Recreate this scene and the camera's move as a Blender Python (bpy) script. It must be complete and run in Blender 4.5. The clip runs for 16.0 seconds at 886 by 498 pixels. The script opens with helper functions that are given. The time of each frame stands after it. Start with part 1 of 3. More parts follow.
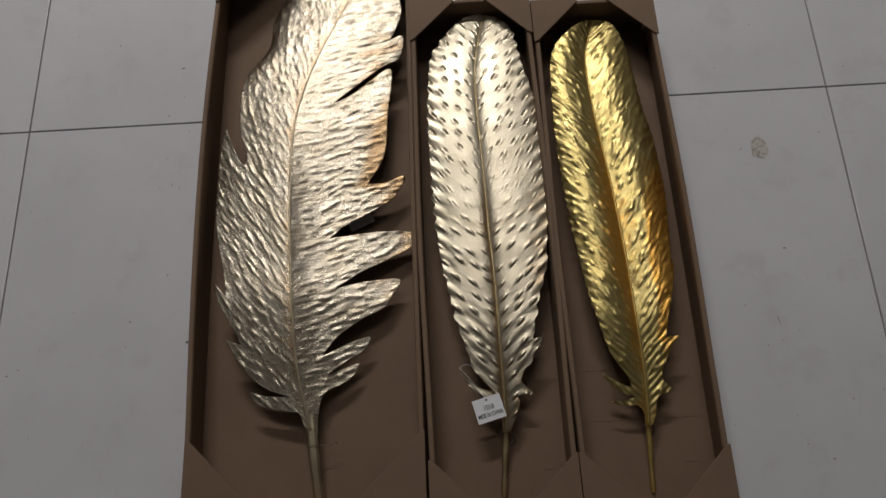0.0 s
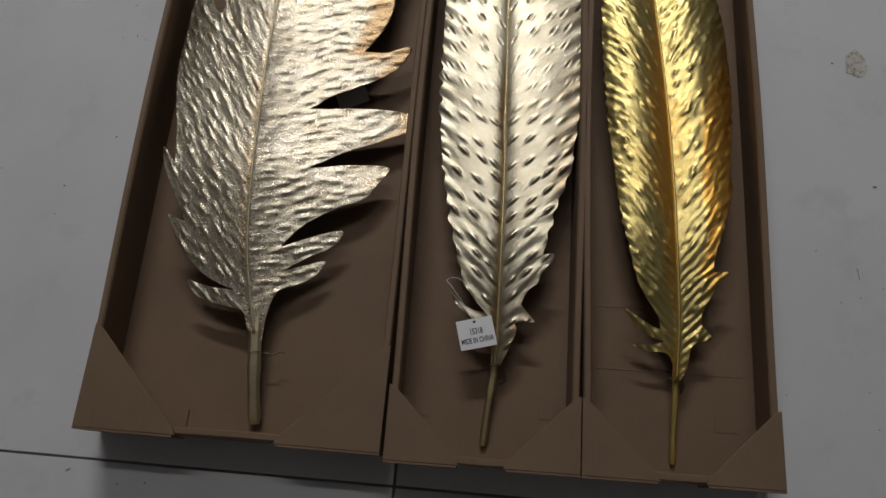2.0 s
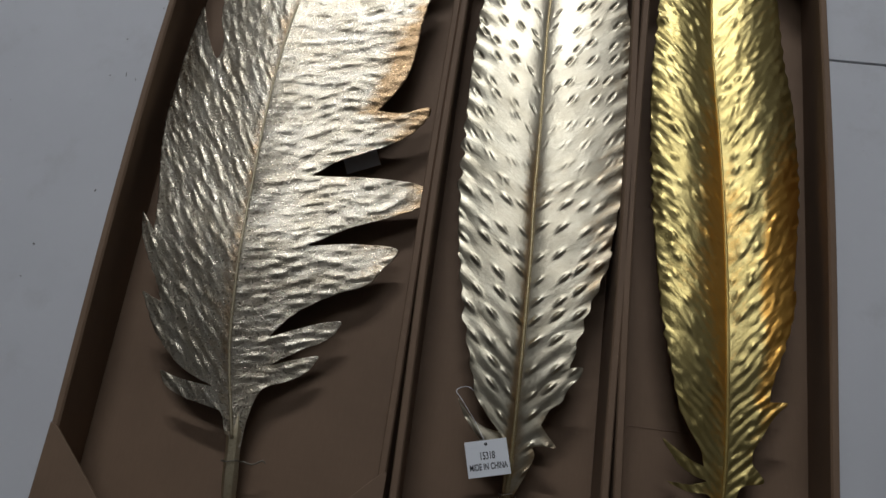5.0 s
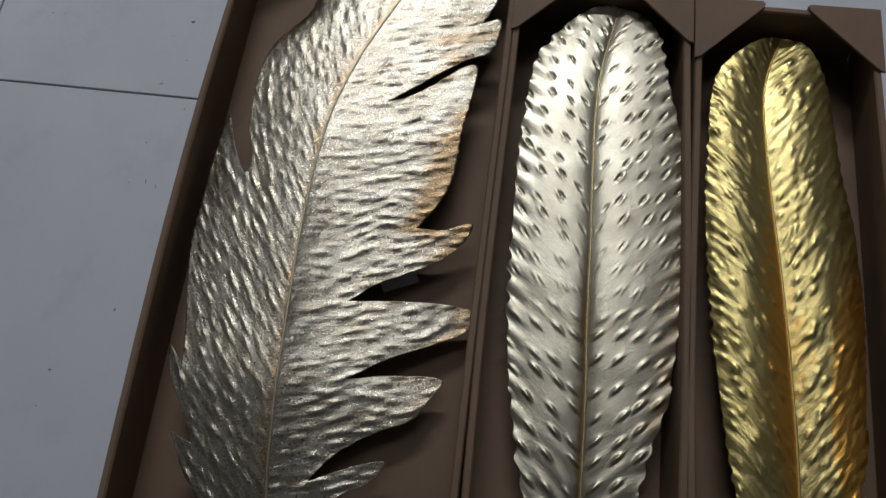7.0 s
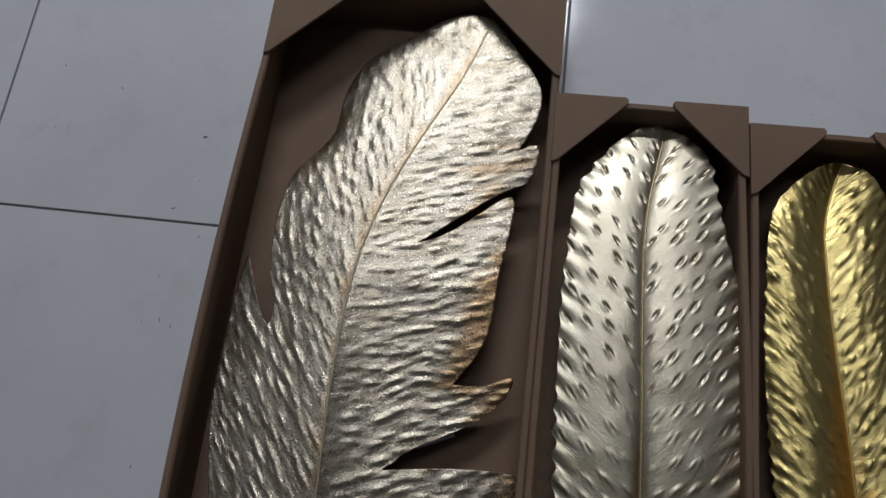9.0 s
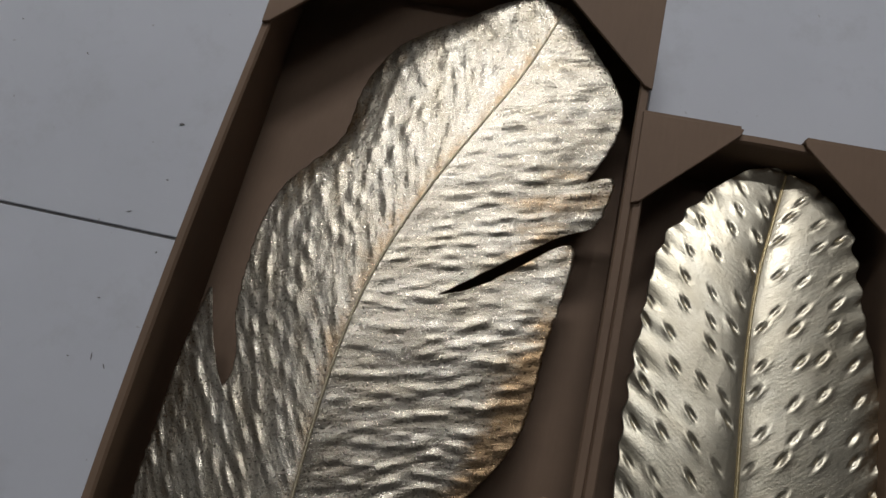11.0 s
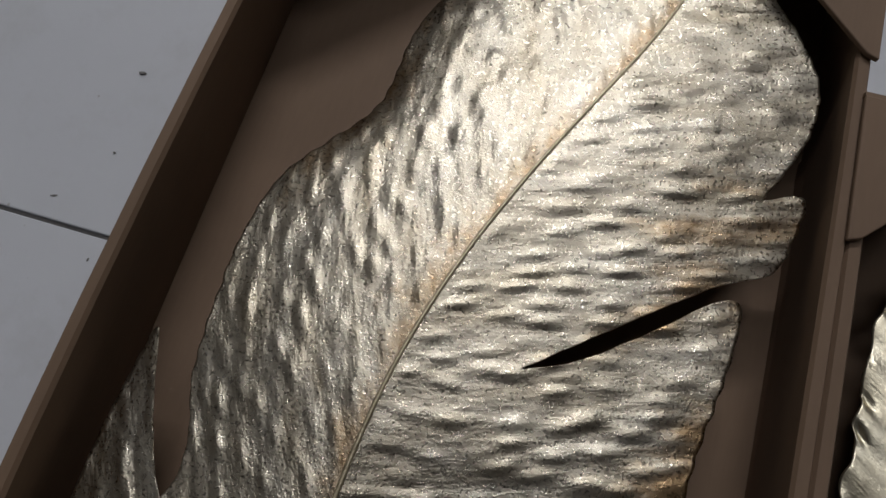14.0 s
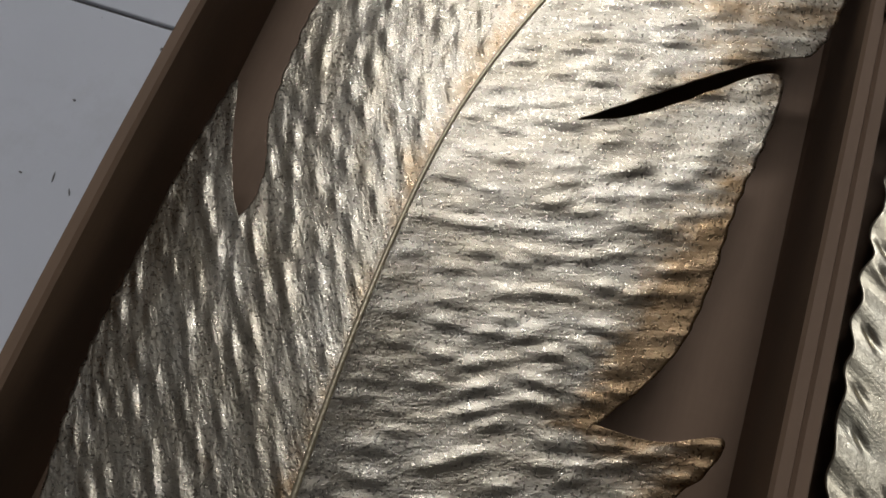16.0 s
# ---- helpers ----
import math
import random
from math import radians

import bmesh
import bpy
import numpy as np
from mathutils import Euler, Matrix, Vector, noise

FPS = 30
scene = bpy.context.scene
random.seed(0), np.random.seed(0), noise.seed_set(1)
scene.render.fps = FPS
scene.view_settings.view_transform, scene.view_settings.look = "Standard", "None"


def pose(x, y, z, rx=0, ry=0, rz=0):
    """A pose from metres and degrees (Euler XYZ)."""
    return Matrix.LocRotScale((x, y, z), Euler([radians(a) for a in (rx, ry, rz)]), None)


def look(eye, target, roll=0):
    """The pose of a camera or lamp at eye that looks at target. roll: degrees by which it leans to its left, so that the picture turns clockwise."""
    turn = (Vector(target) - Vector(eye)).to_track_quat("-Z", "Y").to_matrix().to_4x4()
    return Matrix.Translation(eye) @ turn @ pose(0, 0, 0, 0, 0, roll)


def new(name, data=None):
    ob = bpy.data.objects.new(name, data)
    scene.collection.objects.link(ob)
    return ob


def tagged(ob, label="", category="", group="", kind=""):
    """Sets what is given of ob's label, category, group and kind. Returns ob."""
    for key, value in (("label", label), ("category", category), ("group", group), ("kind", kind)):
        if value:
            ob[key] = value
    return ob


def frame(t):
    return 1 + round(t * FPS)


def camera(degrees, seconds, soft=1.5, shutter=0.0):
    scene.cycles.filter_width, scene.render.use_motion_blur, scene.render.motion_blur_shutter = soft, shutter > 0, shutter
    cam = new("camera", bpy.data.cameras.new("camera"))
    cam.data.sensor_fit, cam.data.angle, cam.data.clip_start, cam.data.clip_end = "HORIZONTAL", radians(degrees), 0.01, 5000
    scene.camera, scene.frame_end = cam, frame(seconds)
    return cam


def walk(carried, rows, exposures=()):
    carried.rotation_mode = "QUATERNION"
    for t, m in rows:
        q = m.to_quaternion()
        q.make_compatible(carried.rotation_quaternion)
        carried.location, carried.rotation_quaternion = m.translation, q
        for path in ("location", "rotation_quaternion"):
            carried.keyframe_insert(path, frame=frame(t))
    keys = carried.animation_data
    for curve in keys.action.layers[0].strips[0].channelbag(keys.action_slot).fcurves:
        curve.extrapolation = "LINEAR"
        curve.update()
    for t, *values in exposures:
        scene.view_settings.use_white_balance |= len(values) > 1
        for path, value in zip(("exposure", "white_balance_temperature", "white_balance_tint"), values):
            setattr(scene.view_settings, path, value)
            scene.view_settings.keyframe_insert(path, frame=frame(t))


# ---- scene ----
cam = camera(63.5, 16.0)
PATH = [
    (0, (0.0485, 0.658, 0.9525), (0.0005, 1.294, -0.9435), -7.1),
    (0.5, (0.057, 0.658, 0.887), (-0.0045, 1.2755, -1.014), -6.9),
    (1, (0.066, 0.631, 0.8265), (-0.0335, 1.2605, -1.069), -8.05),
    (1.5, (0.0825, 0.62, 0.7685), (-0.0445, 1.25, -1.1255), -8.55),
    (2, (0.0845, 0.6125, 0.7425), (-0.0545, 1.2185, -1.158), -8.45),
    (2.5, (0.075, 0.6125, 0.7185), (-0.0705, 1.2285, -1.1785), -8.0),
    (3, (0.0615, 0.629, 0.7035), (-0.0965, 1.2375, -1.195), -8.15),
    (5.5, (0.071, 0.755, 0.6655), (-0.1105, 1.3325, -1.2405), -9.7),
    (6, (0.0445, 0.77, 0.654), (-0.109, 1.3815, -1.2435), -6.6),
    (6.5, (0.02, 0.7995, 0.6705), (-0.1265, 1.4195, -1.2255), -6.15),
    (7, (0.0035, 0.84, 0.676), (-0.1505, 1.458, -1.22), -6.95),
    (7.5, (-0.0085, 0.8685, 0.6755), (-0.158, 1.5005, -1.2165), -6.45),
    (8, (-0.0175, 0.901, 0.681), (-0.167, 1.534, -1.21), -6.55),
    (8.5, (-0.0355, 0.953, 0.684), (-0.1905, 1.539, -1.221), -8.3),
    (9, (-0.047, 0.9985, 0.6785), (-0.2025, 1.565, -1.233), -8.9),
    (9.5, (-0.0505, 1.0195, 0.654), (-0.216, 1.6145, -1.2475), -9.1),
    (12, (-0.1025, 1.127, 0.4265), (-0.3395, 1.684, -1.4795), -7.2),
    (12.5, (-0.1195, 1.1545, 0.39), (-0.3455, 1.703, -1.5195), -6.7),
    (13, (-0.1235, 1.1695, 0.3725), (-0.3585, 1.7235, -1.534), -7.3),
    (13.5, (-0.131, 1.1645, 0.355), (-0.3445, 1.705, -1.558), -5.5),
    (14, (-0.1325, 1.14, 0.354), (-0.3525, 1.6975, -1.554), -5.1),
    (14.5, (-0.1455, 1.113, 0.3525), (-0.364, 1.664, -1.5575), -4.65),
    (15, (-0.141, 1.0915, 0.348), (-0.3735, 1.6235, -1.565), -5.65),
    (15.5, (-0.1285, 1.063, 0.356), (-0.3685, 1.591, -1.5575), -5.7),
    (16, (-0.1235, 1.028, 0.3435), (-0.3495, 1.5785, -1.5655), -3.25),
]
walk(cam, [(t, look(eye, target, roll)) for t, eye, target, roll in PATH],
     [(0, 0.11, 6650, 12), (3, 0.11, 6300, 8), (5.5, 0.07, 5900, 8), (7, 0.0, 5820, 8), (9, -0.02, 5870, 9.5), (12, -0.04, 6100, 10), (13, -0.05, 6100, 10), (16, 0.10, 6050, 10)])

# ---------------------------------------------------------------- light
world = bpy.data.worlds.new("world")
scene.world = world
world.use_nodes = True
world.node_tree.nodes["Background"].inputs[0].default_value = (0.75, 0.8, 0.9, 1)
world.node_tree.nodes["Background"].inputs[1].default_value = 0.02
scene.view_settings.exposure = 0.0


def area_lamp(name, place, target, sx, sy, power, colour):
    data = bpy.data.lights.new(name, "AREA")
    data.shape, data.size, data.size_y, data.energy, data.color = "RECTANGLE", sx, sy, power, colour
    ob = new(name, data)
    ob.matrix_world = look(place, target)
    return ob


CEIL = 2.66
LAMPS = [(-0.40, 3.33, 41.0), (-0.05, 1.8, 6.2)]
for lx, ly, power in LAMPS:
    area_lamp("tube_glow", (lx, ly, CEIL - 0.075), (lx, ly, 0), 1.15, 0.10, power, (1.0, 0.975, 0.955))


# ---------------------------------------------------------------- materials
def material(name, colour, rough=0.5, metal=0.0):
    m = bpy.data.materials.new(name)
    m.use_nodes = True
    b = m.node_tree.nodes["Principled BSDF"]
    b.inputs["Base Color"].default_value = (*colour, 1)
    b.inputs["Roughness"].default_value = rough
    b.inputs["Metallic"].default_value = metal
    return m, m.node_tree, b


def node(tree, kind, **settings):
    n = tree.nodes.new(kind)
    for key, value in settings.items():
        n.inputs[key.replace("_", " ")].default_value = value
    return n


def coords(tree, scale=(1, 1, 1)):
    c = tree.nodes.new("ShaderNodeTexCoord")
    m = node(tree, "ShaderNodeMapping", Scale=scale)
    tree.links.new(c.outputs["Object"], m.inputs["Vector"])
    return m.outputs["Vector"]


def noise_tex(tree, vec, scale, detail=4.0, rough=0.55):
    n = node(tree, "ShaderNodeTexNoise", Scale=scale, Detail=detail, Roughness=rough)
    tree.links.new(vec, n.inputs["Vector"])
    return n.outputs["Fac"]


def ramp(tree, fac, stops):
    r = tree.nodes.new("ShaderNodeValToRGB")
    while len(r.color_ramp.elements) < len(stops):
        r.color_ramp.elements.new(0.5)
    for e, (p, c) in zip(r.color_ramp.elements, stops):
        e.position = p
        e.color = (c, c, c, 1) if isinstance(c, float) else (*c, 1)
    tree.links.new(fac, r.inputs["Fac"])
    return r.outputs["Color"]


def mixed(tree, fac, a, b, blend="MIX"):
    m = tree.nodes.new("ShaderNodeMix")
    m.data_type, m.blend_type = "RGBA", blend
    for value, socket in ((fac, m.inputs["Factor"]), (a, m.inputs["A"]), (b, m.inputs["B"])):
        if isinstance(value, bpy.types.NodeSocket):
            tree.links.new(value, socket)
        elif isinstance(value, float):
            socket.default_value = value
        else:
            socket.default_value = (*value, 1)
    return m.outputs["Result"]


def bump(tree, b, heights):
    """heights: (socket, strength, distance), stacked."""
    last = None
    for socket, strength, distance in heights:
        n = node(tree, "ShaderNodeBump", Strength=strength, Distance=distance)
        tree.links.new(socket, n.inputs["Height"])
        if last:
            tree.links.new(last, n.inputs["Normal"])
        last = n.outputs["Normal"]
    tree.links.new(last, b.inputs["Normal"])


def tile_material():
    m, t, b = material("glazed_tile", (0.62, 0.6, 0.58), 0.3)
    v = coords(t)
    info = t.nodes.new("ShaderNodeObjectInfo")
    off = t.nodes.new("ShaderNodeVectorMath")
    off.operation = "ADD"
    t.links.new(v, off.inputs[0])
    scl = t.nodes.new("ShaderNodeMath")
    scl.operation = "MULTIPLY"
    scl.inputs[1].default_value = 37.0
    t.links.new(info.outputs["Random"], scl.inputs[0])
    t.links.new(scl.outputs[0], off.inputs[1])
    v = off.outputs[0]
    cloud = ramp(t, noise_tex(t, v, 5, 5), [(0.3, (0.59, 0.595, 0.62)), (0.7, (0.65, 0.655, 0.68))])
    smear = ramp(t, noise_tex(t, v, 14, 6, 0.7), [(0.55, 0.0), (0.78, 1.0)])
    col = mixed(t, smear, cloud, (0.55, 0.55, 0.56))
    speck = ramp(t, noise_tex(t, v, 120, 2), [(0.75, 0.0), (0.80, 0.6)])
    col = mixed(t, speck, col, (0.30, 0.27, 0.24))
    t.links.new(col, b.inputs["Base Color"])
    t.links.new(ramp(t, noise_tex(t, v, 9, 5), [(0.35, 0.09), (0.7, 0.17)]), b.inputs["Roughness"])
    bump(t, b, [(noise_tex(t, v, 60, 3), 0.04, 0.001)])
    return m


def card_material(name):
    base = (0.182, 0.116, 0.071)
    m, t, b = material(name, base, 0.75)
    v = coords(t)
    fibres = noise_tex(t, coords(t, (1, 0.12, 1)), 500, 3)
    blot = noise_tex(t, v, 9, 5)
    lo, hi = tuple(c * 0.86 for c in base), tuple(c * 1.12 for c in base)
    col = ramp(t, blot, [(0.3, lo), (0.7, hi)])
    flecks = ramp(t, fibres, [(0.35, tuple(c * 0.85 for c in base)), (0.65, tuple(c * 1.1 for c in base))])
    t.links.new(mixed(t, 0.2, col, flecks), b.inputs["Base Color"])
    bump(t, b, [(fibres, 0.06, 0.0004), (noise_tex(t, coords(t, (1, 6, 1)), 18, 2), 0.07, 0.002)])
    return m


def foil_material(name, pale, deep, rust, rough, patch=0.06, spots=(260, 0.55), streak=(0.0, 90, 420), grit=(0.3, 600), fleck=(0.0, 900), wrinkle=(0.0, 200)):
    """Leafed metal: pale and deep tones, rust where the leaf wore off and as painted edge shade, wrinkled along the
    barbs.
    spots: frequency and strength of dull specks; streak: strength and frequencies along and across the barbs; grit,
    fleck, wrinkle: strength and frequency."""
    m, t, b = material(name, pale, rough, 1.0)
    v = coords(t)
    barb = t.nodes.new("ShaderNodeAttribute")
    barb.attribute_name = "barb"

    def along(fu, fv):
        n = node(t, "ShaderNodeMapping", Scale=(fu, fv, 1))
        t.links.new(barb.outputs["Vector"], n.inputs["Vector"])
        return n.outputs["Vector"]

    tone = ramp(t, noise_tex(t, along(22, 60), 1.0, 5, 0.6), [(0.30, deep), (0.68, pale)])
    tone = mixed(t, ramp(t, noise_tex(t, v, spots[0], 4, 0.7), [(0.42, 0.0), (0.68, spots[1])]), tone, deep)
    mask = t.nodes.new("ShaderNodeAttribute")
    mask.attribute_name = "wear_tint"
    add = t.nodes.new("ShaderNodeMath")
    add.operation = "ADD"
    t.links.new(mask.outputs["Fac"], add.inputs[0])
    t.links.new(mixed(t, 0.5, noise_tex(t, v, 90, 6, 0.75), noise_tex(t, along(30, 150), 1.0, 4, 0.65)), add.inputs[1])
    worn = ramp(t, add.outputs[0], [(0.72, 0.0), (1.05, 0.85)])
    t.links.new(mixed(t, worn, tone, rust), b.inputs["Base Color"])
    gloss = ramp(t, noise_tex(t, v, 2 * spots[0], 3, 0.65), [(0.34, max(0.05, rough - patch)), (0.62, rough + patch)])
    t.links.new(gloss, b.inputs["Roughness"])
    vor = node(t, "ShaderNodeTexVoronoi", Scale=fleck[1])
    t.links.new(v, vor.inputs["Vector"])
    bump(t, b, [(noise_tex(t, v, wrinkle[1], 2, 0.5), wrinkle[0], 0.003), (noise_tex(t, along(streak[1], streak[2]), 1.0, 3, 0.55), streak[0], 0.0014),
                (vor.outputs["Distance"], fleck[0], 0.0008), (noise_tex(t, v, grit[1], 3, 0.6), grit[0], 0.0007)])
    return m


TILE = tile_material()
GROUT, _, _ = material("dark_grout", (0.20, 0.19, 0.18), 0.9)
CARD = card_material("brown_cardboard")
# unseen ceiling: grey stands in for the dark overhead that the leaf mirrors
CEILING, _, _ = material("dimmed_ceiling_grey", (0.36, 0.355, 0.345), 0.8)
WALL, _, _ = material("painted_plaster", (0.54, 0.525, 0.50), 0.8)
WHITE, _, _ = material("white_enamel", (0.8, 0.8, 0.78), 0.4)
TUBE, _tt, _tb = material("lit_tube", (0.9, 0.9, 0.9), 0.5)
_tb.inputs["Emission Color"].default_value = (1.0, 0.975, 0.955, 1)
_tb.inputs["Emission Strength"].default_value = 12.0
FOIL_SILVER = foil_material("champagne_leaf", (0.665, 0.61, 0.505), (0.50, 0.43, 0.315), (0.40, 0.25, 0.115), 0.31, 0.085, (300, 0.42), (0.30, 75, 330), (0.40, 1050), (0.10, 900), (0.10, 170))
FOIL_PALE = foil_material("pale_gold_leaf", (0.64, 0.59, 0.465), (0.54, 0.475, 0.345), (0.42, 0.28, 0.14), 0.38, 0.06, (260, 0.5), (0.12, 90, 700), (0.20, 600), (0.05, 800), (0.04, 120))
FOIL_GOLD = foil_material("bright_gold_leaf", (0.66, 0.545, 0.23), (0.54, 0.425, 0.155), (0.85, 0.44, 0.08), 0.36, 0.07, (260, 0.5), (0.24, 80, 360), (0.24, 560), (0.08, 800), (0.08, 150))
STEM_SILVER = foil_material("champagne_stem", (0.72, 0.64, 0.47), (0.50, 0.42, 0.26), (0.46, 0.27, 0.11), 0.48, 0.1, grit=(0.5, 500))
STEM_PALE = foil_material("pale_gold_stem", (0.72, 0.61, 0.38), (0.46, 0.36, 0.18), (0.48, 0.31, 0.15), 0.42, 0.1, grit=(0.5, 500))
STEM_GOLD = foil_material("bright_gold_stem", (0.72, 0.56, 0.22), (0.58, 0.42, 0.13), (0.85, 0.44, 0.08), 0.5, 0.1, grit=(0.3, 500))
PAPER, _, _ = material("white_card", (0.78, 0.79, 0.82), 0.6)
INK, _, _ = material("black_ink", (0.02, 0.02, 0.02), 0.6)
WIRE, _, _ = material("thin_grey_wire", (0.16, 0.14, 0.11), 0.5, 0.6)
DIRT, _, _ = material("dark_grit", (0.19, 0.18, 0.17), 0.9)
CHIP, _t, _b = material("chipped_glaze", (0.42, 0.37, 0.30), 0.8)
_t.links.new(ramp(_t, noise_tex(_t, coords(_t), 160, 4, 0.7), [(0.34, (0.22, 0.19, 0.155)), (0.52, (0.54, 0.52, 0.48))]), _b.inputs["Base Color"])


# ---------------------------------------------------------------- mesh helpers
def mesh_of(name, verts, faces, mat, smooth=False):
    me = bpy.data.meshes.new(name)
    me.from_pydata([tuple(map(float, v)) for v in verts], [], faces)
    me.materials.append(mat)
    if smooth:
        me.polygons.foreach_set("use_smooth", [True] * len(me.polygons))
    me.update()
    return me


def part(name, bm, mat, parent=None, label="", smooth=False):
    me = bpy.data.meshes.new(name)
    bm.to_mesh(me)
    bm.free()
    me.materials.append(mat)
    if smooth:
        me.polygons.foreach_set("use_smooth", [True] * len(me.polygons))
    ob = new(name, me)
    ob.parent = parent
    return tagged(ob, label)


def slab(bm, x0, x1, y0, y1, z0, z1, bevel=0.0):
    r = bmesh.ops.create_cube(bm, size=1.0)
    for v in r["verts"]:
        v.co = Vector(((x0 + x1) / 2 + v.co.x * (x1 - x0), (y0 + y1) / 2 + v.co.y * (y1 - y0), (z0 + z1) / 2 + v.co.z * (z1 - z0)))
    if bevel:
        edges = list({e for v in r["verts"] for e in v.link_edges})
        bmesh.ops.bevel(bm, geom=edges, offset=bevel, segments=2, affect="EDGES", profile=0.5)


def prism(bm, outline, z0, z1, bevel=0.0):
    """A flat plate with the given outline, counter-clockwise."""
    low = [bm.verts.new((x, y, z0)) for x, y in outline]
    top = [bm.verts.new((x, y, z1)) for x, y in outline]
    n = len(outline)
    made = [bm.faces.new(top), bm.faces.new(low[::-1])]
    made += [bm.faces.new((low[i], low[(i + 1) % n], top[(i + 1) % n], top[i])) for i in range(n)]
    if bevel:
        edges = list({e for f in made for e in f.edges})
        bmesh.ops.bevel(bm, geom=edges, offset=bevel, segments=2, affect="EDGES", profile=0.5)


def sweep(bm, path, radii, sides=10, flat=1.0):
    """A tube along a path; flat squeezes it in height."""
    rings = []
    for i, (p, r) in enumerate(zip(path, radii)):
        a, c = Vector(path[max(i - 1, 0)]), Vector(path[min(i + 1, len(path) - 1)])
        d = (c - a).normalized()
        side = d.cross(Vector((0, 0, 1)))
        side = side.normalized() if side.length > 1e-4 else Vector((1, 0, 0))
        up = side.cross(d)
        rings.append([bm.verts.new(Vector(p) + side * (r * math.cos(k * math.tau / sides)) + up * (r * flat * math.sin(k * math.tau / sides))) for k in range(sides)])
    for u, v in zip(rings, rings[1:]):
        for k in range(sides):
            bm.faces.new((u[k], u[(k + 1) % sides], v[(k + 1) % sides], v[k]))
    bm.faces.new(rings[0])
    bm.faces.new(rings[-1][::-1])
    bmesh.ops.recalc_face_normals(bm, faces=bm.faces)


def grain2(x, y, seed=0):
    """Smooth value noise, -1 to 1, for arrays."""
    xi, yi = np.floor(x), np.floor(y)
    fx, fy = x - xi, y - yi
    fx, fy = fx * fx * (3 - 2 * fx), fy * fy * (3 - 2 * fy)

    def corner(a, b):
        h = np.sin(a * 127.1 + b * 311.7 + seed * 74.7) * 43758.5453
        return (h - np.floor(h)) * 2 - 1
    return (corner(xi, yi) * (1 - fx) + corner(xi + 1, yi) * fx) * (1 - fy) + (corner(xi, yi + 1) * (1 - fx) + corner(xi + 1, yi + 1) * fx) * fy


def curve_through(points, step):
    """A smooth curve through a few knots, sampled about every step metres."""
    p = np.array(points, float)
    p = np.vstack([2 * p[0] - p[1], p, 2 * p[-1] - p[-2]])
    out = []
    for i in range(1, len(p) - 2):
        n = max(2, int(np.linalg.norm(p[i + 1] - p[i]) / step))
        for k in range(n):
            t = k / n
            out.append(0.5 * (2 * p[i] + (p[i + 1] - p[i - 1]) * t + (2 * p[i - 1] - 5 * p[i] + 4 * p[i + 1] - p[i + 2]) * t ** 2
                              + (3 * p[i] - p[i - 1] - 3 * p[i + 1] + p[i + 2]) * t ** 3))
    out.append(p[-2])
    return np.array(out)


# ---------------------------------------------------------------- room
bm = bmesh.new()
slab(bm, -3.6, 3.6, -2.4, 5.4, -0.10, -0.003)
floor = tagged(part("floor", bm, GROUT), "tiled floor of large square grey-white tiles with dark joints", "floor", kind="structure")
bm = bmesh.new()
slab(bm, -3.72, 3.72, -2.52, 5.52, CEIL, CEIL + 0.1)
tagged(part("ceiling", bm, CEILING), "plain unseen ceiling, greyed to darken reflections", "ceiling", kind="structure")
for name, box in (("wall_west", (-3.72, -3.6, -2.52, 5.52)), ("wall_east", (3.6, 3.72, -2.52, 5.52)),
                  ("wall_south", (-3.6, 3.6, -2.52, -2.4)), ("wall_north", (-3.6, 3.6, 5.4, 5.52))):
    bm = bmesh.new()
    slab(bm, *box, -0.1, CEIL)
    tagged(part(name, bm, WALL), "plain painted wall", "wall", kind="structure")


def ceiling_lamp(x, y):
    lamp = tagged(new("ceiling_lamp"), "lit tube lamp on the ceiling", "lamp", "ceiling lamps")
    lamp.location = (x, y, CEIL)
    bm = bmesh.new()
    slab(bm, -0.62, 0.62, -0.04, 0.04, -0.045, 0.0, 0.004)
    part("housing", bm, WHITE, lamp)
    bm = bmesh.new()
    sweep(bm, [(-0.6, 0, -0.059), (0.6, 0, -0.059)], [0.013, 0.013], 12)
    part("tube", bm, TUBE, lamp, smooth=True)


for lx, ly, power in LAMPS:
    ceiling_lamp(lx, ly)


# ---------------------------------------------------------------- cardboard trays
HIGH, CARDT = 0.070, 0.003


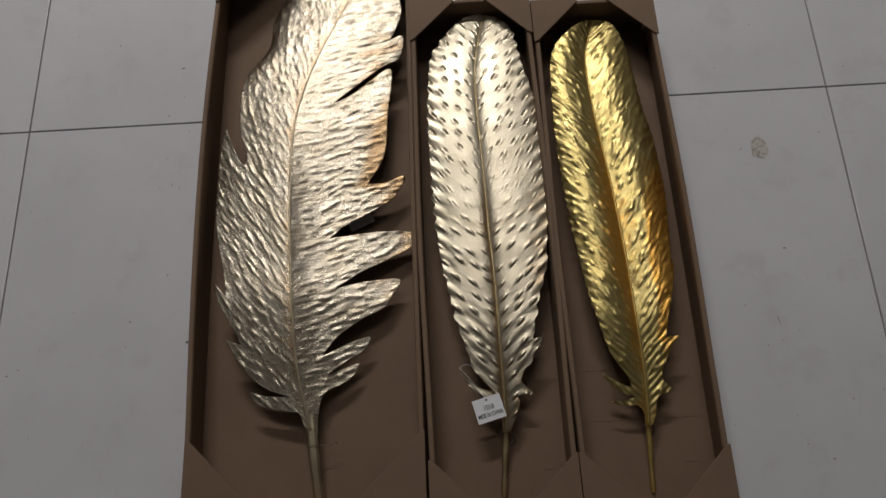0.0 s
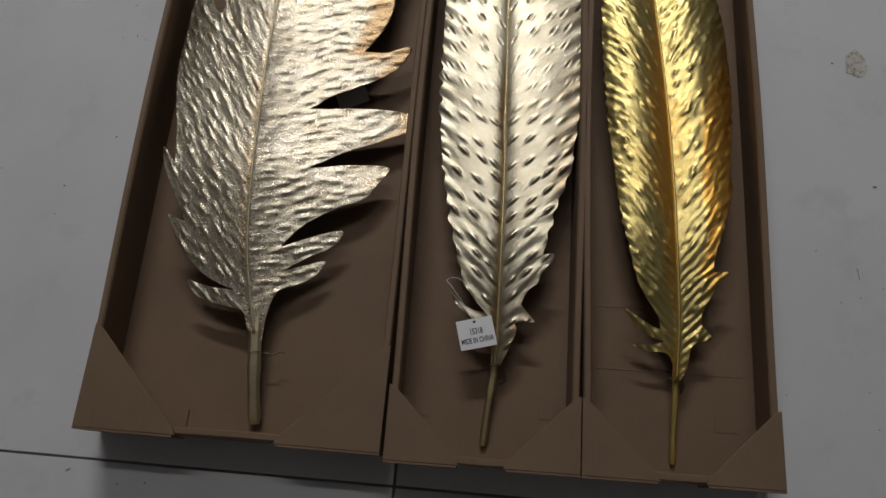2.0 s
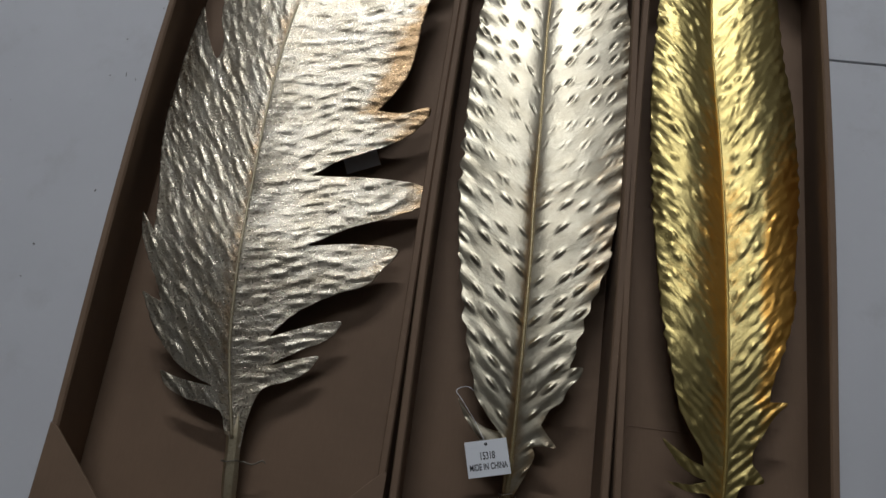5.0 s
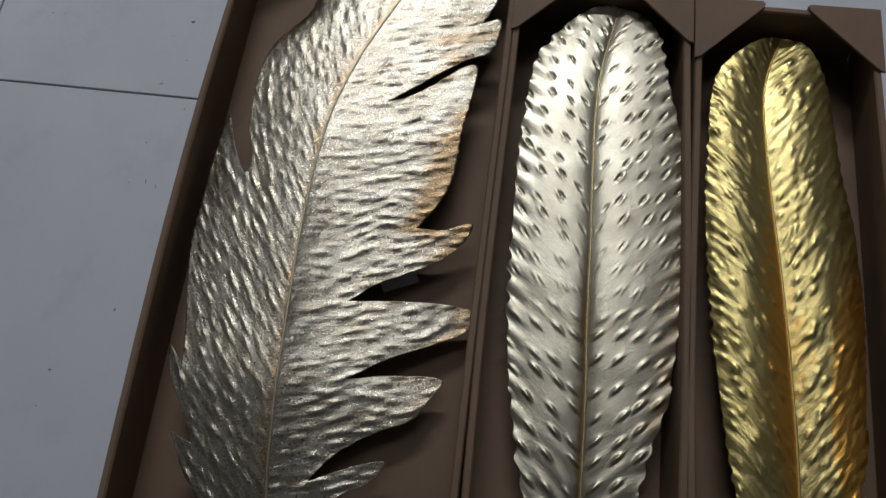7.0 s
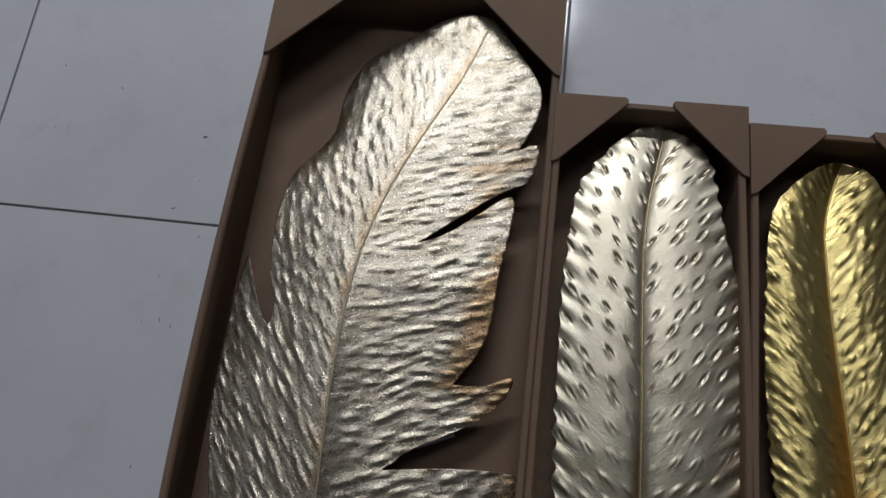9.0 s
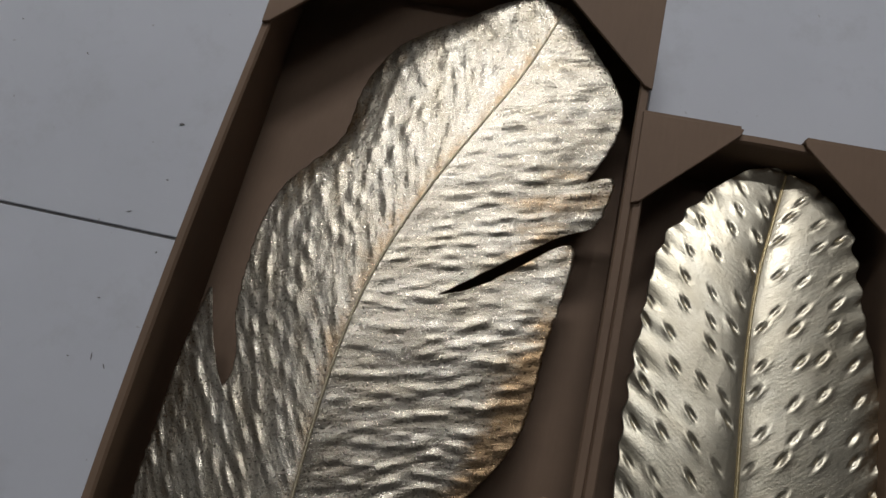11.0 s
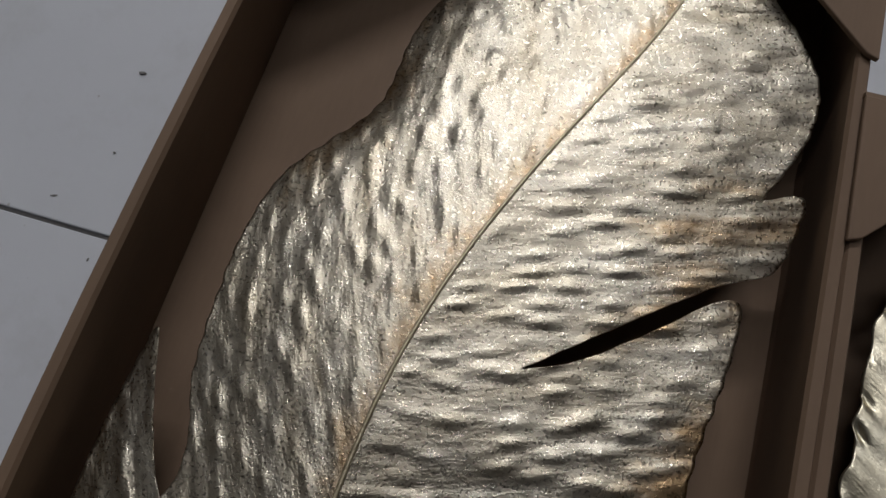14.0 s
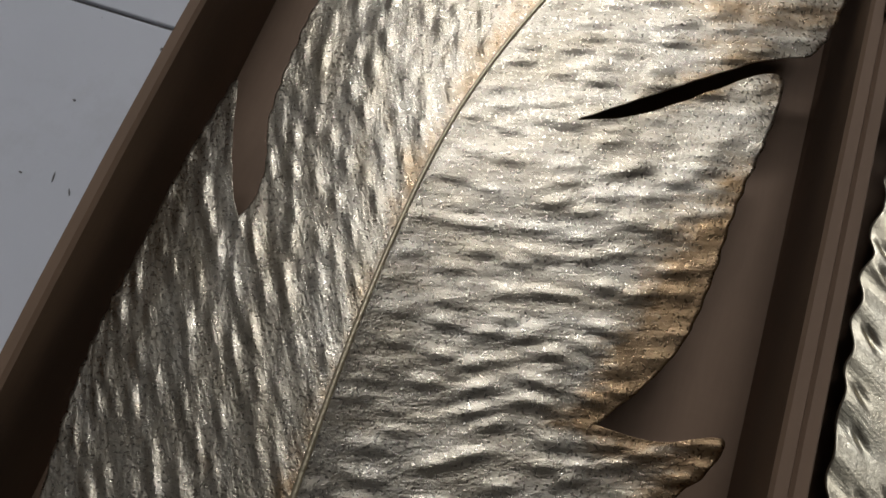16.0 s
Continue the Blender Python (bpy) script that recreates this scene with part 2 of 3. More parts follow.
def tray(label, place, turn, wide, long, leg, tab_creases, lean=(0, 0), skin=(0, 0), bow=(0.003, 0.003)):
    """An open carton tray: base, four folded double walls, a triangular flap over each corner."""
    t = tagged(new("cardboard_tray"), label, "cardboard box", "cardboard trays")
    t.matrix_world = pose(*place, 0, 0, turn)
    rim = 0.007
    bm = bmesh.new()
    slab(bm, -wide / 2 + 0.002 - lean[0], wide / 2 - 0.002 + lean[1], 0.002, long - 0.002, 0.0005, 0.004)
    part("base", bm, CARD, t)

    def side(x0, y0, x1, y1, out=0.0, inner=0.0, belly=0.0):
        """A wall from one corner to the next with its inner skin folded over, the rim bowed a little."""
        n = 14
        d = Vector((x1 - x0, y1 - y0, 0))
        inward = Vector((-d.y, d.x, 0)).normalized()
        prof = [(-out, 0.001), (0, HIGH - 0.002), (0.0012, HIGH), (rim - 0.0012, HIGH), (rim, HIGH - 0.002), (rim + 0.002 - out + inner, 0.0045), (rim - 0.002 - out + inner, 0.0045), (0.0025, HIGH - 0.004), (0.0025 - out, 0.001)]
        bm = bmesh.new()
        rows = []
        for i in range(n + 1):
            f = i / n
            sag = belly * math.sin(math.pi * f) ** 1.4
            wave = 0.0006 * math.sin(9 * f + x0 * 70)
            rows.append([bm.verts.new(Vector((x0, y0, 0)) + d * f + inward * (o - sag * (0.3 + 0.7 * z / HIGH) + wave * (z / HIGH)) + Vector((0, 0, z))) for o, z in prof])
        m = len(prof)
        for a, b in zip(rows, rows[1:]):
            for k in range(m):
                bm.faces.new((a[k], a[(k + 1) % m], b[(k + 1) % m], b[k]))
        bm.faces.new(rows[0])
        bm.faces.new(rows[-1][::-1])
        bmesh.ops.recalc_face_normals(bm, faces=bm.faces)
        part("side_wall", bm, CARD, t)

    w = wide / 2
    side(-w, 0, w, 0)
    side(w, 0, w, long, lean[1], skin[1], bow[1])
    side(w, long, -w, long)
    side(-w, long, -w, 0, lean[0], skin[0], bow[0])
    for cx, cy, sx, sy in ((-w, 0, 1, 1), (w, 0, -1, 1), (w, long, -1, -1), (-w, long, 1, -1)):
        o = 0.0015
        pts = [(cx - sx * o, cy - sy * o), (cx + sx * leg, cy - sy * o), (cx + sx * (leg - 0.002), cy + sy * 0.004), (cx + sx * 0.004, cy + sy * (leg - 0.002)), (cx - sx * o, cy + sy * leg)]
        if sx * sy < 0:
            pts = pts[::-1]
        bm = bmesh.new()
        prism(bm, pts, HIGH + 0.0006, HIGH + 0.0036, 0.0007)
        lip = [(cx - sx * o, cy - sy * o), (cx + sx * leg * 0.97, cy - sy * o), (cx + sx * leg * 0.97, cy - sy * (o + 0.002)), (cx - sx * o, cy - sy * (o + 0.002))]
        prism(bm, lip if sx * sy < 0 else lip[::-1], HIGH - 0.03, HIGH + 0.003)
        bmesh.ops.recalc_face_normals(bm, faces=bm.faces)
        part("corner_flap", bm, CARD, t)
    # tuck tabs, and thin strips that stand for creases in the base
    for x0, x1, y0, y1 in tab_creases:
        bm = bmesh.new()
        slab(bm, x0, x1, y0, y1, 0.0041, 0.0062 if x1 - x0 > 0.03 and y1 - y0 > 0.003 else 0.0045, 0.0002)
        part("tab_crease", bm, CARD, t)
    return t


tray("wide open brown cardboard tray holding the large feather", (-0.1505, 0.630, 0), 0.0, 0.287, 0.826, 0.097, [(-0.115, -0.064, 0.009, 0.027)], (0.012, 0.005), (0, -0.005), (0.012, 0.0))
tray("narrow open brown cardboard tray holding the pale feather", (0.0865, 0.6255, 0), 0.55, 0.174, 0.714, 0.067, [(-0.07, -0.055, 0.045, 0.07), (0.055, 0.07, 0.05, 0.075)], (0, 0), (-0.005, -0.004))
tray("narrow open brown cardboard tray with creased base holding the gold feather", (0.2645, 0.6270, 0), 0.55, 0.174, 0.698, 0.067, [(-0.079, 0.079, 0.105, 0.1062), (-0.079, -0.01, 0.170, 0.1712), (0.05, 0.072, 0.05, 0.07)], (0, 0.012))


# ---------------------------------------------------------------- metal feathers
def dents(d, y, slope, steep, first, gap_d, gap_y, long, thick, jitter, seed, skew=0.0):
    """Staggered oval dents in rows beside the rib, each along its barb."""
    total = np.zeros_like(y + d)
    c, sn = math.cos(math.radians(steep)), math.sin(math.radians(steep))
    col = np.round((d - first) / gap_d)
    for dc in (-1, 0, 1):
        k = col + dc
        centre = first + k * gap_d
        shift = slope * centre + 0.5 * gap_y * np.mod(k, 2)
        row = np.round((y - shift) / gap_y)
        for dr in (-1, 0, 1):
            r = row + dr
            hx = np.sin(k * 12.9898 + r * 78.233 + seed) * 43758.5453
            hx = hx - np.floor(hx)
            hy = np.sin(k * 39.346 + r * 11.135 + seed) * 24634.6345
            hy = hy - np.floor(hy)
            px = d - centre - (hx - 0.5) * jitter * gap_d
            py = y - r * gap_y - shift - (hy - 0.5) * jitter * gap_y
            du, dv = (px * c + py * sn) / long, (py * c - px * sn) / thick
            total = total + (0.65 + 0.5 * hy) * np.exp(-du ** 2 - dv ** 2) * (1 + skew * dv) * (k > -0.5)
    return total


def lobes(*rows):
    """Each row: root from, root to, then the knots of that lobe's edge."""
    return [(r[0], r[1], r[2:]) for r in rows]


def vane_half(rib, sign, blade, slope, across, pitch, scallop, lift, relief, wear_tint, verts, faces, worn, barbs):
    """One half of the blade: ruled from the rib to the lobed edge, then lifted and embossed."""
    roots, edges = [], []
    for r0, r1, knots in blade:
        e = curve_through(knots, pitch)
        d = np.concatenate([[0], np.cumsum(np.linalg.norm(np.diff(e, axis=0), axis=1))])
        grow = np.concatenate([[0], np.cumsum(np.abs(np.diff(e[:, 1])) + 0.15 * np.diff(d))])
        top = int(np.argmax(e[:, 1]))
        share = grow / grow[-1]
        rib_x = np.interp(0.5 * (r0 + r1), rib[:, 1], rib[:, 0])

        def bound(i, others, gap):
            """Where the barb to edge point i may start so that it just misses the others."""
            f = np.clip((others[:, 0] - rib_x) / (e[i, 0] - rib_x), 0.02, 0.995)
            return np.where(f < 0.985, ((others[:, 1] + gap - f * e[i, 1]) / (1 - f) - r0) / (r1 - r0), np.nan)
        upper, lower = np.ones(len(e)), np.zeros(len(e))
        # barbs stay over the cut below their lobe and under the cut above it
        for i in range(3, top + 1):
            b = bound(i, e[:i - 1], 0.0003)
            if np.isfinite(b).any():
                lower[i] = np.clip(np.nanmax(b), 0, 0.97)
        if top < len(e) - 3 and e[top, 1] > e[-1, 1] + 0.002:
            for i in range(top, len(e) - 2):
                b = bound(i, e[i + 2:], -0.0003)
                if np.isfinite(b).any():
                    upper[i] = np.clip(np.nanmin(b), 0.05, 1)
        upper = np.minimum.accumulate(upper[::-1])[::-1]
        share = np.maximum.accumulate(np.minimum(np.maximum(share, lower), upper))
        # the last barbs fan out from the bottom of the cut
        roots.append(r0 + (r1 - r0) * np.concatenate([share[:-2], [share[-3], share[-3], 1]]))
        edges.append(np.vstack([e, e[-1:]]))
    ry, e = np.concatenate(roots), np.vstack(edges)
    # fill wide steps with more rows
    rows = []
    for i in range(len(ry) - 1):
        n = max(1, math.ceil(max(abs(ry[i + 1] - ry[i]), float(np.linalg.norm(e[i + 1] - e[i]))) / (1.4 * pitch)))
        for k in range(n):
            g = k / n
            rows.append((ry[i] + (ry[i + 1] - ry[i]) * g, *(e[i] + (e[i + 1] - e[i]) * g)))
    rows.append((ry[-1], *e[-1]))
    rows = np.array(rows)
    ry, e = rows[:, 0], rows[:, 1:].copy()
    rx = np.interp(ry, rib[:, 1], rib[:, 0])
    # small scallops along the edge
    beat = np.sin(math.tau * e[:, 1] / scallop[1] + 0.9 * grain2(e[:, 1] * 30, e[:, 1] * 0, 2)) + 0.4 * grain2(e[:, 1] * 150, e[:, 1] * 0, 6)
    e[:, 0] += sign * scallop[0] * beat * (0.55 + 0.45 * grain2(e[:, 1] * 22, e[:, 1] * 0, 9)) * np.clip((np.abs(e[:, 0] - rx) - 0.02) / 0.04, 0, 1)
    w = np.linspace(0, 1, across + 1)
    x = rx[:, None] + (e[:, :1] - rx[:, None]) * w
    y = ry[:, None] + (e[:, 1:] - ry[:, None]) * w
    d = np.abs(x - np.interp(y, rib[:, 1], rib[:, 0]))
    z = lift(d, y, sign, w) + relief(d, y, sign, w) * np.clip(d / 0.006, 0, 1)
    start, cols = len(verts), across + 1
    many = x.size
    verts.extend(np.stack([x, y, z], -1).reshape(-1, 3).tolist())
    verts.extend(np.stack([x, y, z - 0.0009], -1).reshape(-1, 3).tolist())
    k = math.hypot(1, slope)
    barbs.extend(np.stack([d * k, (y - slope * d) / k + 3 * sign, 0 * d], -1).reshape(-1).tolist() * 2)
    worn.extend(wear_tint(d, y, sign, w + 0 * x).reshape(-1).tolist() * 2)
    for i in range(len(ry) - 1):
        for k in range(across):
            a = start + i * cols + k
            f = (a, a + 1, a + cols + 1, a + cols)
            g = tuple(q + many for q in f[::-1])
            faces.append(f if sign > 0 else f[::-1])
            faces.append(g if sign > 0 else g[::-1])
        a = start + i * cols + across
        f = (a, a + many, a + cols + many, a + cols)
        faces.append(f if sign > 0 else f[::-1])


def feather(label, rib_knots, left, right, slopes, across, pitch, scallop, lift, relief, wear_tint, mat, stem_mat, stem, stem_r, rib_r):
    f = tagged(new("metal_feather"), label, "feather ornament", "metal feathers")
    base = Vector(stem[0])
    f.location = base
    rib = curve_through(rib_knots, 0.004)
    rib = rib[np.argsort(rib[:, 1])]
    verts, faces, worn, barbs = [], [], [], []
    vane_half(rib, -1, left, slopes[0], across, pitch, scallop, lift, relief, wear_tint, verts, faces, worn, barbs)
    vane_half(rib, 1, right, slopes[1], across, pitch, scallop, lift, relief, wear_tint, verts, faces, worn, barbs)
    me = mesh_of("vane", [(x - base.x, y - base.y, z - base.z) for x, y, z in verts], faces, mat, True)
    me.attributes.new("wear_tint", "FLOAT", "POINT").data.foreach_set("value", worn)
    me.attributes.new("barb", "FLOAT_VECTOR", "POINT").data.foreach_set("vector", barbs)
    vane = new("vane", me)
    vane.parent = f
    # the raised wire of the rib
    zr = lift(np.zeros(len(rib)), rib[:, 1], 1, np.zeros(len(rib)))
    path = [(p[0] - base.x, p[1] - base.y, h - base.z + 0.0004) for p, h in zip(rib, zr)]
    n = len(path)
    bm = bmesh.new()
    sweep(bm, path, [rib_r * (1 - 0.6 * i / n) for i in range(n)], 8, 0.8)
    part("rib", bm, stem_mat, f, smooth=True)
    # the flattened hollow stem
    knots = curve_through(stem, 0.006)
    m = len(knots)
    radii = [stem_r[0] + (stem_r[1] - stem_r[0]) * i / m + 0.0004 * math.sin(i * 0.9) for i in range(m)]
    radii[0] *= 0.8
    for i in range(m):
        radii[i] *= 1 - 0.55 * max(0.0, (i / (m - 1) - 0.78) / 0.22)
    bm = bmesh.new()
    sweep(bm, [tuple(Vector(p) - base) for p in knots], radii, 6, 0.55)
    bmesh.ops.bevel(bm, geom=[e for e in bm.edges if e.calc_length() > 0.004], offset=0.0004, segments=1, affect="EDGES")
    part("stem", bm, stem_mat, f)
    return f


# large champagne feather with deep cuts
RIB1 = [(-0.146, 0.735), (-0.162, 0.807), (-0.170, 0.870), (-0.176, 0.960), (-0.179, 1.06), (-0.175, 1.145), (-0.163, 1.205), (-0.140, 1.268), (-0.100, 1.356), (-0.076, 1.430)]
RIGHT1 = lobes(
    (0.735, 0.783, (-0.138, 0.727), (-0.137, 0.755), (-0.130, 0.780), (-0.110, 0.791), (-0.095, 0.801), (-0.087, 0.817), (-0.106, 0.811), (-0.128, 0.802)),
    (0.784, 0.800, (-0.128, 0.803), (-0.104, 0.820), (-0.081, 0.834), (-0.073, 0.851), (-0.100, 0.843), (-0.133, 0.827)),
    (0.801, 0.884, (-0.133, 0.828), (-0.115, 0.852), (-0.086, 0.873), (-0.056, 0.888), (-0.044, 0.905), (-0.034, 0.927), (-0.075, 0.925), (-0.116, 0.916)),
    (0.885, 0.945, (-0.116, 0.917), (-0.084, 0.939), (-0.045, 0.958), (-0.016, 0.975), (-0.015, 0.994), (-0.066, 0.994), (-0.126, 0.986)),
    (0.946, 1.030, (-0.126, 0.987), (-0.105, 1.005), (-0.076, 1.021), (-0.048, 1.038), (-0.029, 1.058), (-0.024, 1.076), (-0.050, 1.066), (-0.075, 1.064)),
    (1.031, 1.166, (-0.075, 1.065), (-0.060, 1.087), (-0.050, 1.109), (-0.046, 1.134), (-0.044, 1.169), (-0.038, 1.211), (-0.037, 1.238), (-0.048, 1.238), (-0.070, 1.219), (-0.098, 1.197), (-0.120, 1.186)),
    (1.167, 1.242, (-0.120, 1.187), (-0.085, 1.216), (-0.050, 1.244), (-0.028, 1.257), (-0.021, 1.272), (-0.019, 1.295), (-0.037, 1.289)),
    (1.243, 1.430, (-0.037, 1.290), (-0.029, 1.307), (-0.022, 1.327), (-0.021, 1.351), (-0.032, 1.373), (-0.051, 1.399), (-0.066, 1.420), (-0.076, 1.431)))
LEFT1 = lobes(
    (0.735, 0.765, (-0.153, 0.738), (-0.163, 0.758), (-0.194, 0.763), (-0.215, 0.771), (-0.223, 0.784), (-0.210, 0.781), (-0.197, 0.7785), (-0.173, 0.7765)),
    (0.766, 0.800, (-0.173, 0.7775), (-0.188, 0.782), (-0.210, 0.793), (-0.236, 0.817), (-0.249, 0.837), (-0.257, 0.852), (-0.248, 0.8485), (-0.238, 0.845)),
    (0.801, 0.868, (-0.238, 0.846), (-0.2445, 0.860), (-0.2535, 0.874), (-0.2636, 0.890), (-0.273, 0.908), (-0.277, 0.927), (-0.2685, 0.9125), (-0.2600, 0.900)),
    (0.869, 1.066, (-0.2600, 0.901), (-0.2620, 0.915), (-0.2645, 0.930), (-0.2690, 0.953), (-0.2765, 0.985), (-0.283, 1.022), (-0.284, 1.060), (-0.284, 1.095), (-0.283, 1.125), (-0.278, 1.160), (-0.2712, 1.1436), (-0.2635, 1.1262), (-0.254, 1.1075), (-0.2455, 1.0960)),
    (1.067, 1.430, (-0.2455, 1.0965), (-0.2425, 1.106), (-0.2445, 1.123), (-0.253, 1.146), (-0.256, 1.180), (-0.256, 1.212), (-0.250, 1.242), (-0.236, 1.263), (-0.218, 1.291), (-0.2145, 1.334), (-0.208, 1.359), (-0.193, 1.384), (-0.149, 1.416), (-0.127, 1.4325), (-0.104, 1.441), (-0.088, 1.438), (-0.078, 1.431)))


def settled(points):
    """The foot of the large feather leans a little to the west as it sinks to the tray."""
    return tuple((x - 0.0045 * min(max((0.92 - y) / 0.14, 0), 1), y) for x, y in points)


RIB1 = settled(RIB1)
LEFT1, RIGHT1 = [(a, b, settled(k)) for a, b, k in LEFT1], [(a, b, settled(k)) for a, b, k in RIGHT1]


def lift1(d, y, sign, w):
    low = np.clip((y - 0.735) / 0.17, 0, 1)
    crown = 0.060 + 0.003 * np.sin((y - 0.8) * 5)
    if sign > 0:
        steep = np.clip((1.33 - y) / 0.16, 0, 1)
        fold = np.clip((1.15 - y) / 0.10, 0, 1)
        droop = steep * ((0.008 + 0.011 * fold) * (1 - np.exp(-d / 0.036)) + (0.008 + 0.004 * np.clip((1.06 - y) / 0.06, 0, 1)) * (d / 0.15) ** 2) + (1 - steep) * 0.014 * (d / 0.14) ** 2
    else:
        droop = 0.0155 * (d / 0.105) ** 1.5 * (1 - 0.45 * np.clip((y - 1.15) / 0.12, 0, 1) - 0.55 * np.clip((1.06 - y) / 0.14, 0, 1)) + 0.008 * np.clip((w - 0.66) / 0.34, 0, 1) ** 2 * np.clip((y - 1.2) / 0.1, 0, 1)
    sag = 0.010 * np.clip((y - 1.32) / 0.12, 0, 1)
    return crown - droop - sag - 0.022 * (1 - low) ** 1.2


def relief1(d, y, sign, w):
    slope = 0.30 if sign > 0 else 1.35
    v = (y - slope * d) / math.hypot(1, slope)
    u = d * math.hypot(1, slope)
    drift = 0.007 * grain2(u * 26, v * 20, 3)
    beat = np.clip(0.45 + 1.0 * grain2(u * 42, v * 75, 5), 0, 1.3)
    ridge = np.sin(math.tau * (v + drift) / (0.0100 if sign > 0 else 0.0085)) * beat
    if sign > 0:
        hammer = dents(d, y + 0.6 * drift, 0.30, 15, 0.010, 0.0190, 0.0110, 0.0068, 0.0029, 0.85, 3.0, 0.8)
    else:
        hammer = dents(d, y + 0.6 * drift, 1.35, 56, 0.009, 0.0125, 0.0170, 0.0066, 0.0025, 0.8, 4.0, 0.8)
    big = grain2(u * 34 + 7, v * 85, 9)
    lump = grain2(u * 100, v * 230, 11)
    fade = 0.55 + 0.45 * np.clip(d / 0.04, 0, 1)
    return fade * ((0.00090 if sign > 0 else 0.00076) * hammer + 0.00010 * ridge + 0.00022 * big + 0.00014 * lump + 0.0010 * grain2(d * 24, y * 24, 13))


def wear_shade1(d, y, sign, w):
    edge = np.clip((w - 0.55) / 0.45, 0, 1)
    v = y - 0.30 * d
    spots = np.clip(0.15 + 0.6 * grain2(d * 26 + 3, y * 17, 21), 0, 1)
    bands = np.clip(0.1 + 0.8 * grain2(d * 14, v * 90, 23), 0, 1)
    if sign > 0:
        tip = np.exp(-((y - 1.27) / 0.05) ** 2) * np.clip((d - 0.035) / 0.03, 0, 1) * 0.24 * (0.4 + bands)
        belt = 0.32 * np.exp(-((y - 1.13) / 0.06) ** 2) * np.clip((w - 0.68) / 0.32, 0, 1)
        return 0.08 + tip + belt + edge * np.clip((d - 0.05) / 0.05, 0.1, 1) * np.clip((1.30 - y) / 0.08, 0, 1) * np.clip((y - 0.75) / 0.30, 0.5, 1) * (0.08 + 0.66 * spots + 0.20 * bands)
    # rust tone painted along the turned-down west tip edge as its shade
    rim = 0.30 * np.clip((w - 0.78) / 0.22, 0, 1) * np.clip((y - 1.22) / 0.06, 0, 1)
    return 0.10 + 0.20 * np.exp(-(d / 0.010) ** 2) + 0.12 * np.exp(-((d - 0.03) / 0.03) ** 2) * bands + 0.14 * spots + rim


feather("large champagne metal feather with deep-cut barbs and rusty edges", RIB1, LEFT1, RIGHT1, (1.35, 0.30), 84, 0.0015, (0.0007, 0.011), lift1, relief1, wear_shade1, FOIL_SILVER, STEM_SILVER,
        [(-0.1425, 0.6475, 0.014), (-0.1465, 0.69, 0.026), (-0.149, 0.725, 0.0325), (-0.1525, 0.765, 0.037)], (0.0066, 0.0074), 0.0016)

# pale gold feather with punched dimples
RIB2 = [(0.094, 0.722), (0.094, 0.770), (0.093, 0.833), (0.091, 0.925), (0.088, 0.985), (0.086, 1.060), (0.083, 1.140), (0.082, 1.200), (0.085, 1.245), (0.092, 1.285), (0.101, 1.329)]
LEFT2 = lobes(
    (0.722, 0.768, (0.090, 0.722), (0.089, 0.742), (0.085, 0.759), (0.071, 0.765), (0.056, 0.774), (0.042, 0.796), (0.055, 0.783), (0.066, 0.776), (0.080, 0.773)),
    (0.769, 0.985, (0.080, 0.774), (0.066, 0.789), (0.056, 0.803), (0.053, 0.815), (0.049, 0.827), (0.040, 0.859), (0.030, 0.902), (0.022, 0.946), (0.016, 0.999)),
    (0.986, 1.329, (0.016, 0.999), (0.014, 1.050), (0.012, 1.122), (0.012, 1.165), (0.014, 1.200), (0.016, 1.230), (0.021, 1.258), (0.033, 1.281), (0.051, 1.305), (0.070, 1.323), (0.088, 1.331), (0.101, 1.330)))
RIGHT2 = lobes(
    (0.722, 0.772, (0.099, 0.722), (0.108, 0.742), (0.113, 0.757), (0.111, 0.764), (0.119, 0.766), (0.130, 0.767), (0.120, 0.778), (0.116, 0.783)),
    (0.773, 0.790, (0.116, 0.784), (0.122, 0.797), (0.131, 0.805), (0.134, 0.812)),
    (0.791, 0.815, (0.134, 0.812), (0.138, 0.820), (0.148, 0.835), (0.136, 0.834)),
    (0.816, 0.885, (0.136, 0.834), (0.140, 0.858), (0.147, 0.886), (0.157, 0.918), (0.163, 0.940), (0.161, 0.944)),
    (0.886, 1.329, (0.161, 0.944), (0.168, 0.997), (0.171, 1.050), (0.172, 1.095), (0.173, 1.130), (0.169, 1.156), (0.162, 1.187), (0.153, 1.222), (0.146, 1.258), (0.141, 1.290), (0.130, 1.309), (0.116, 1.322), (0.101, 1.330)))


def lift2(d, y, sign, w):
    crown = 0.056 - 0.009 * np.clip((1.12 - y) / 0.26, 0, 1) ** 1.2 - 0.022 * np.clip((0.86 - y) / 0.16, 0, 1) ** 1.3 - 0.014 * np.clip((y - 1.2) / 0.13, 0, 1) ** 2
    if sign > 0:
        return crown + 0.0035 * (1 - np.exp(-d / 0.008)) + 0.0042 * (1 - np.exp(-d / 0.035)) - 0.0055 * (d / 0.085) ** 3
    return crown + 0.0035 * (1 - np.exp(-d / 0.008)) - 0.011 * (d / 0.085) ** 2


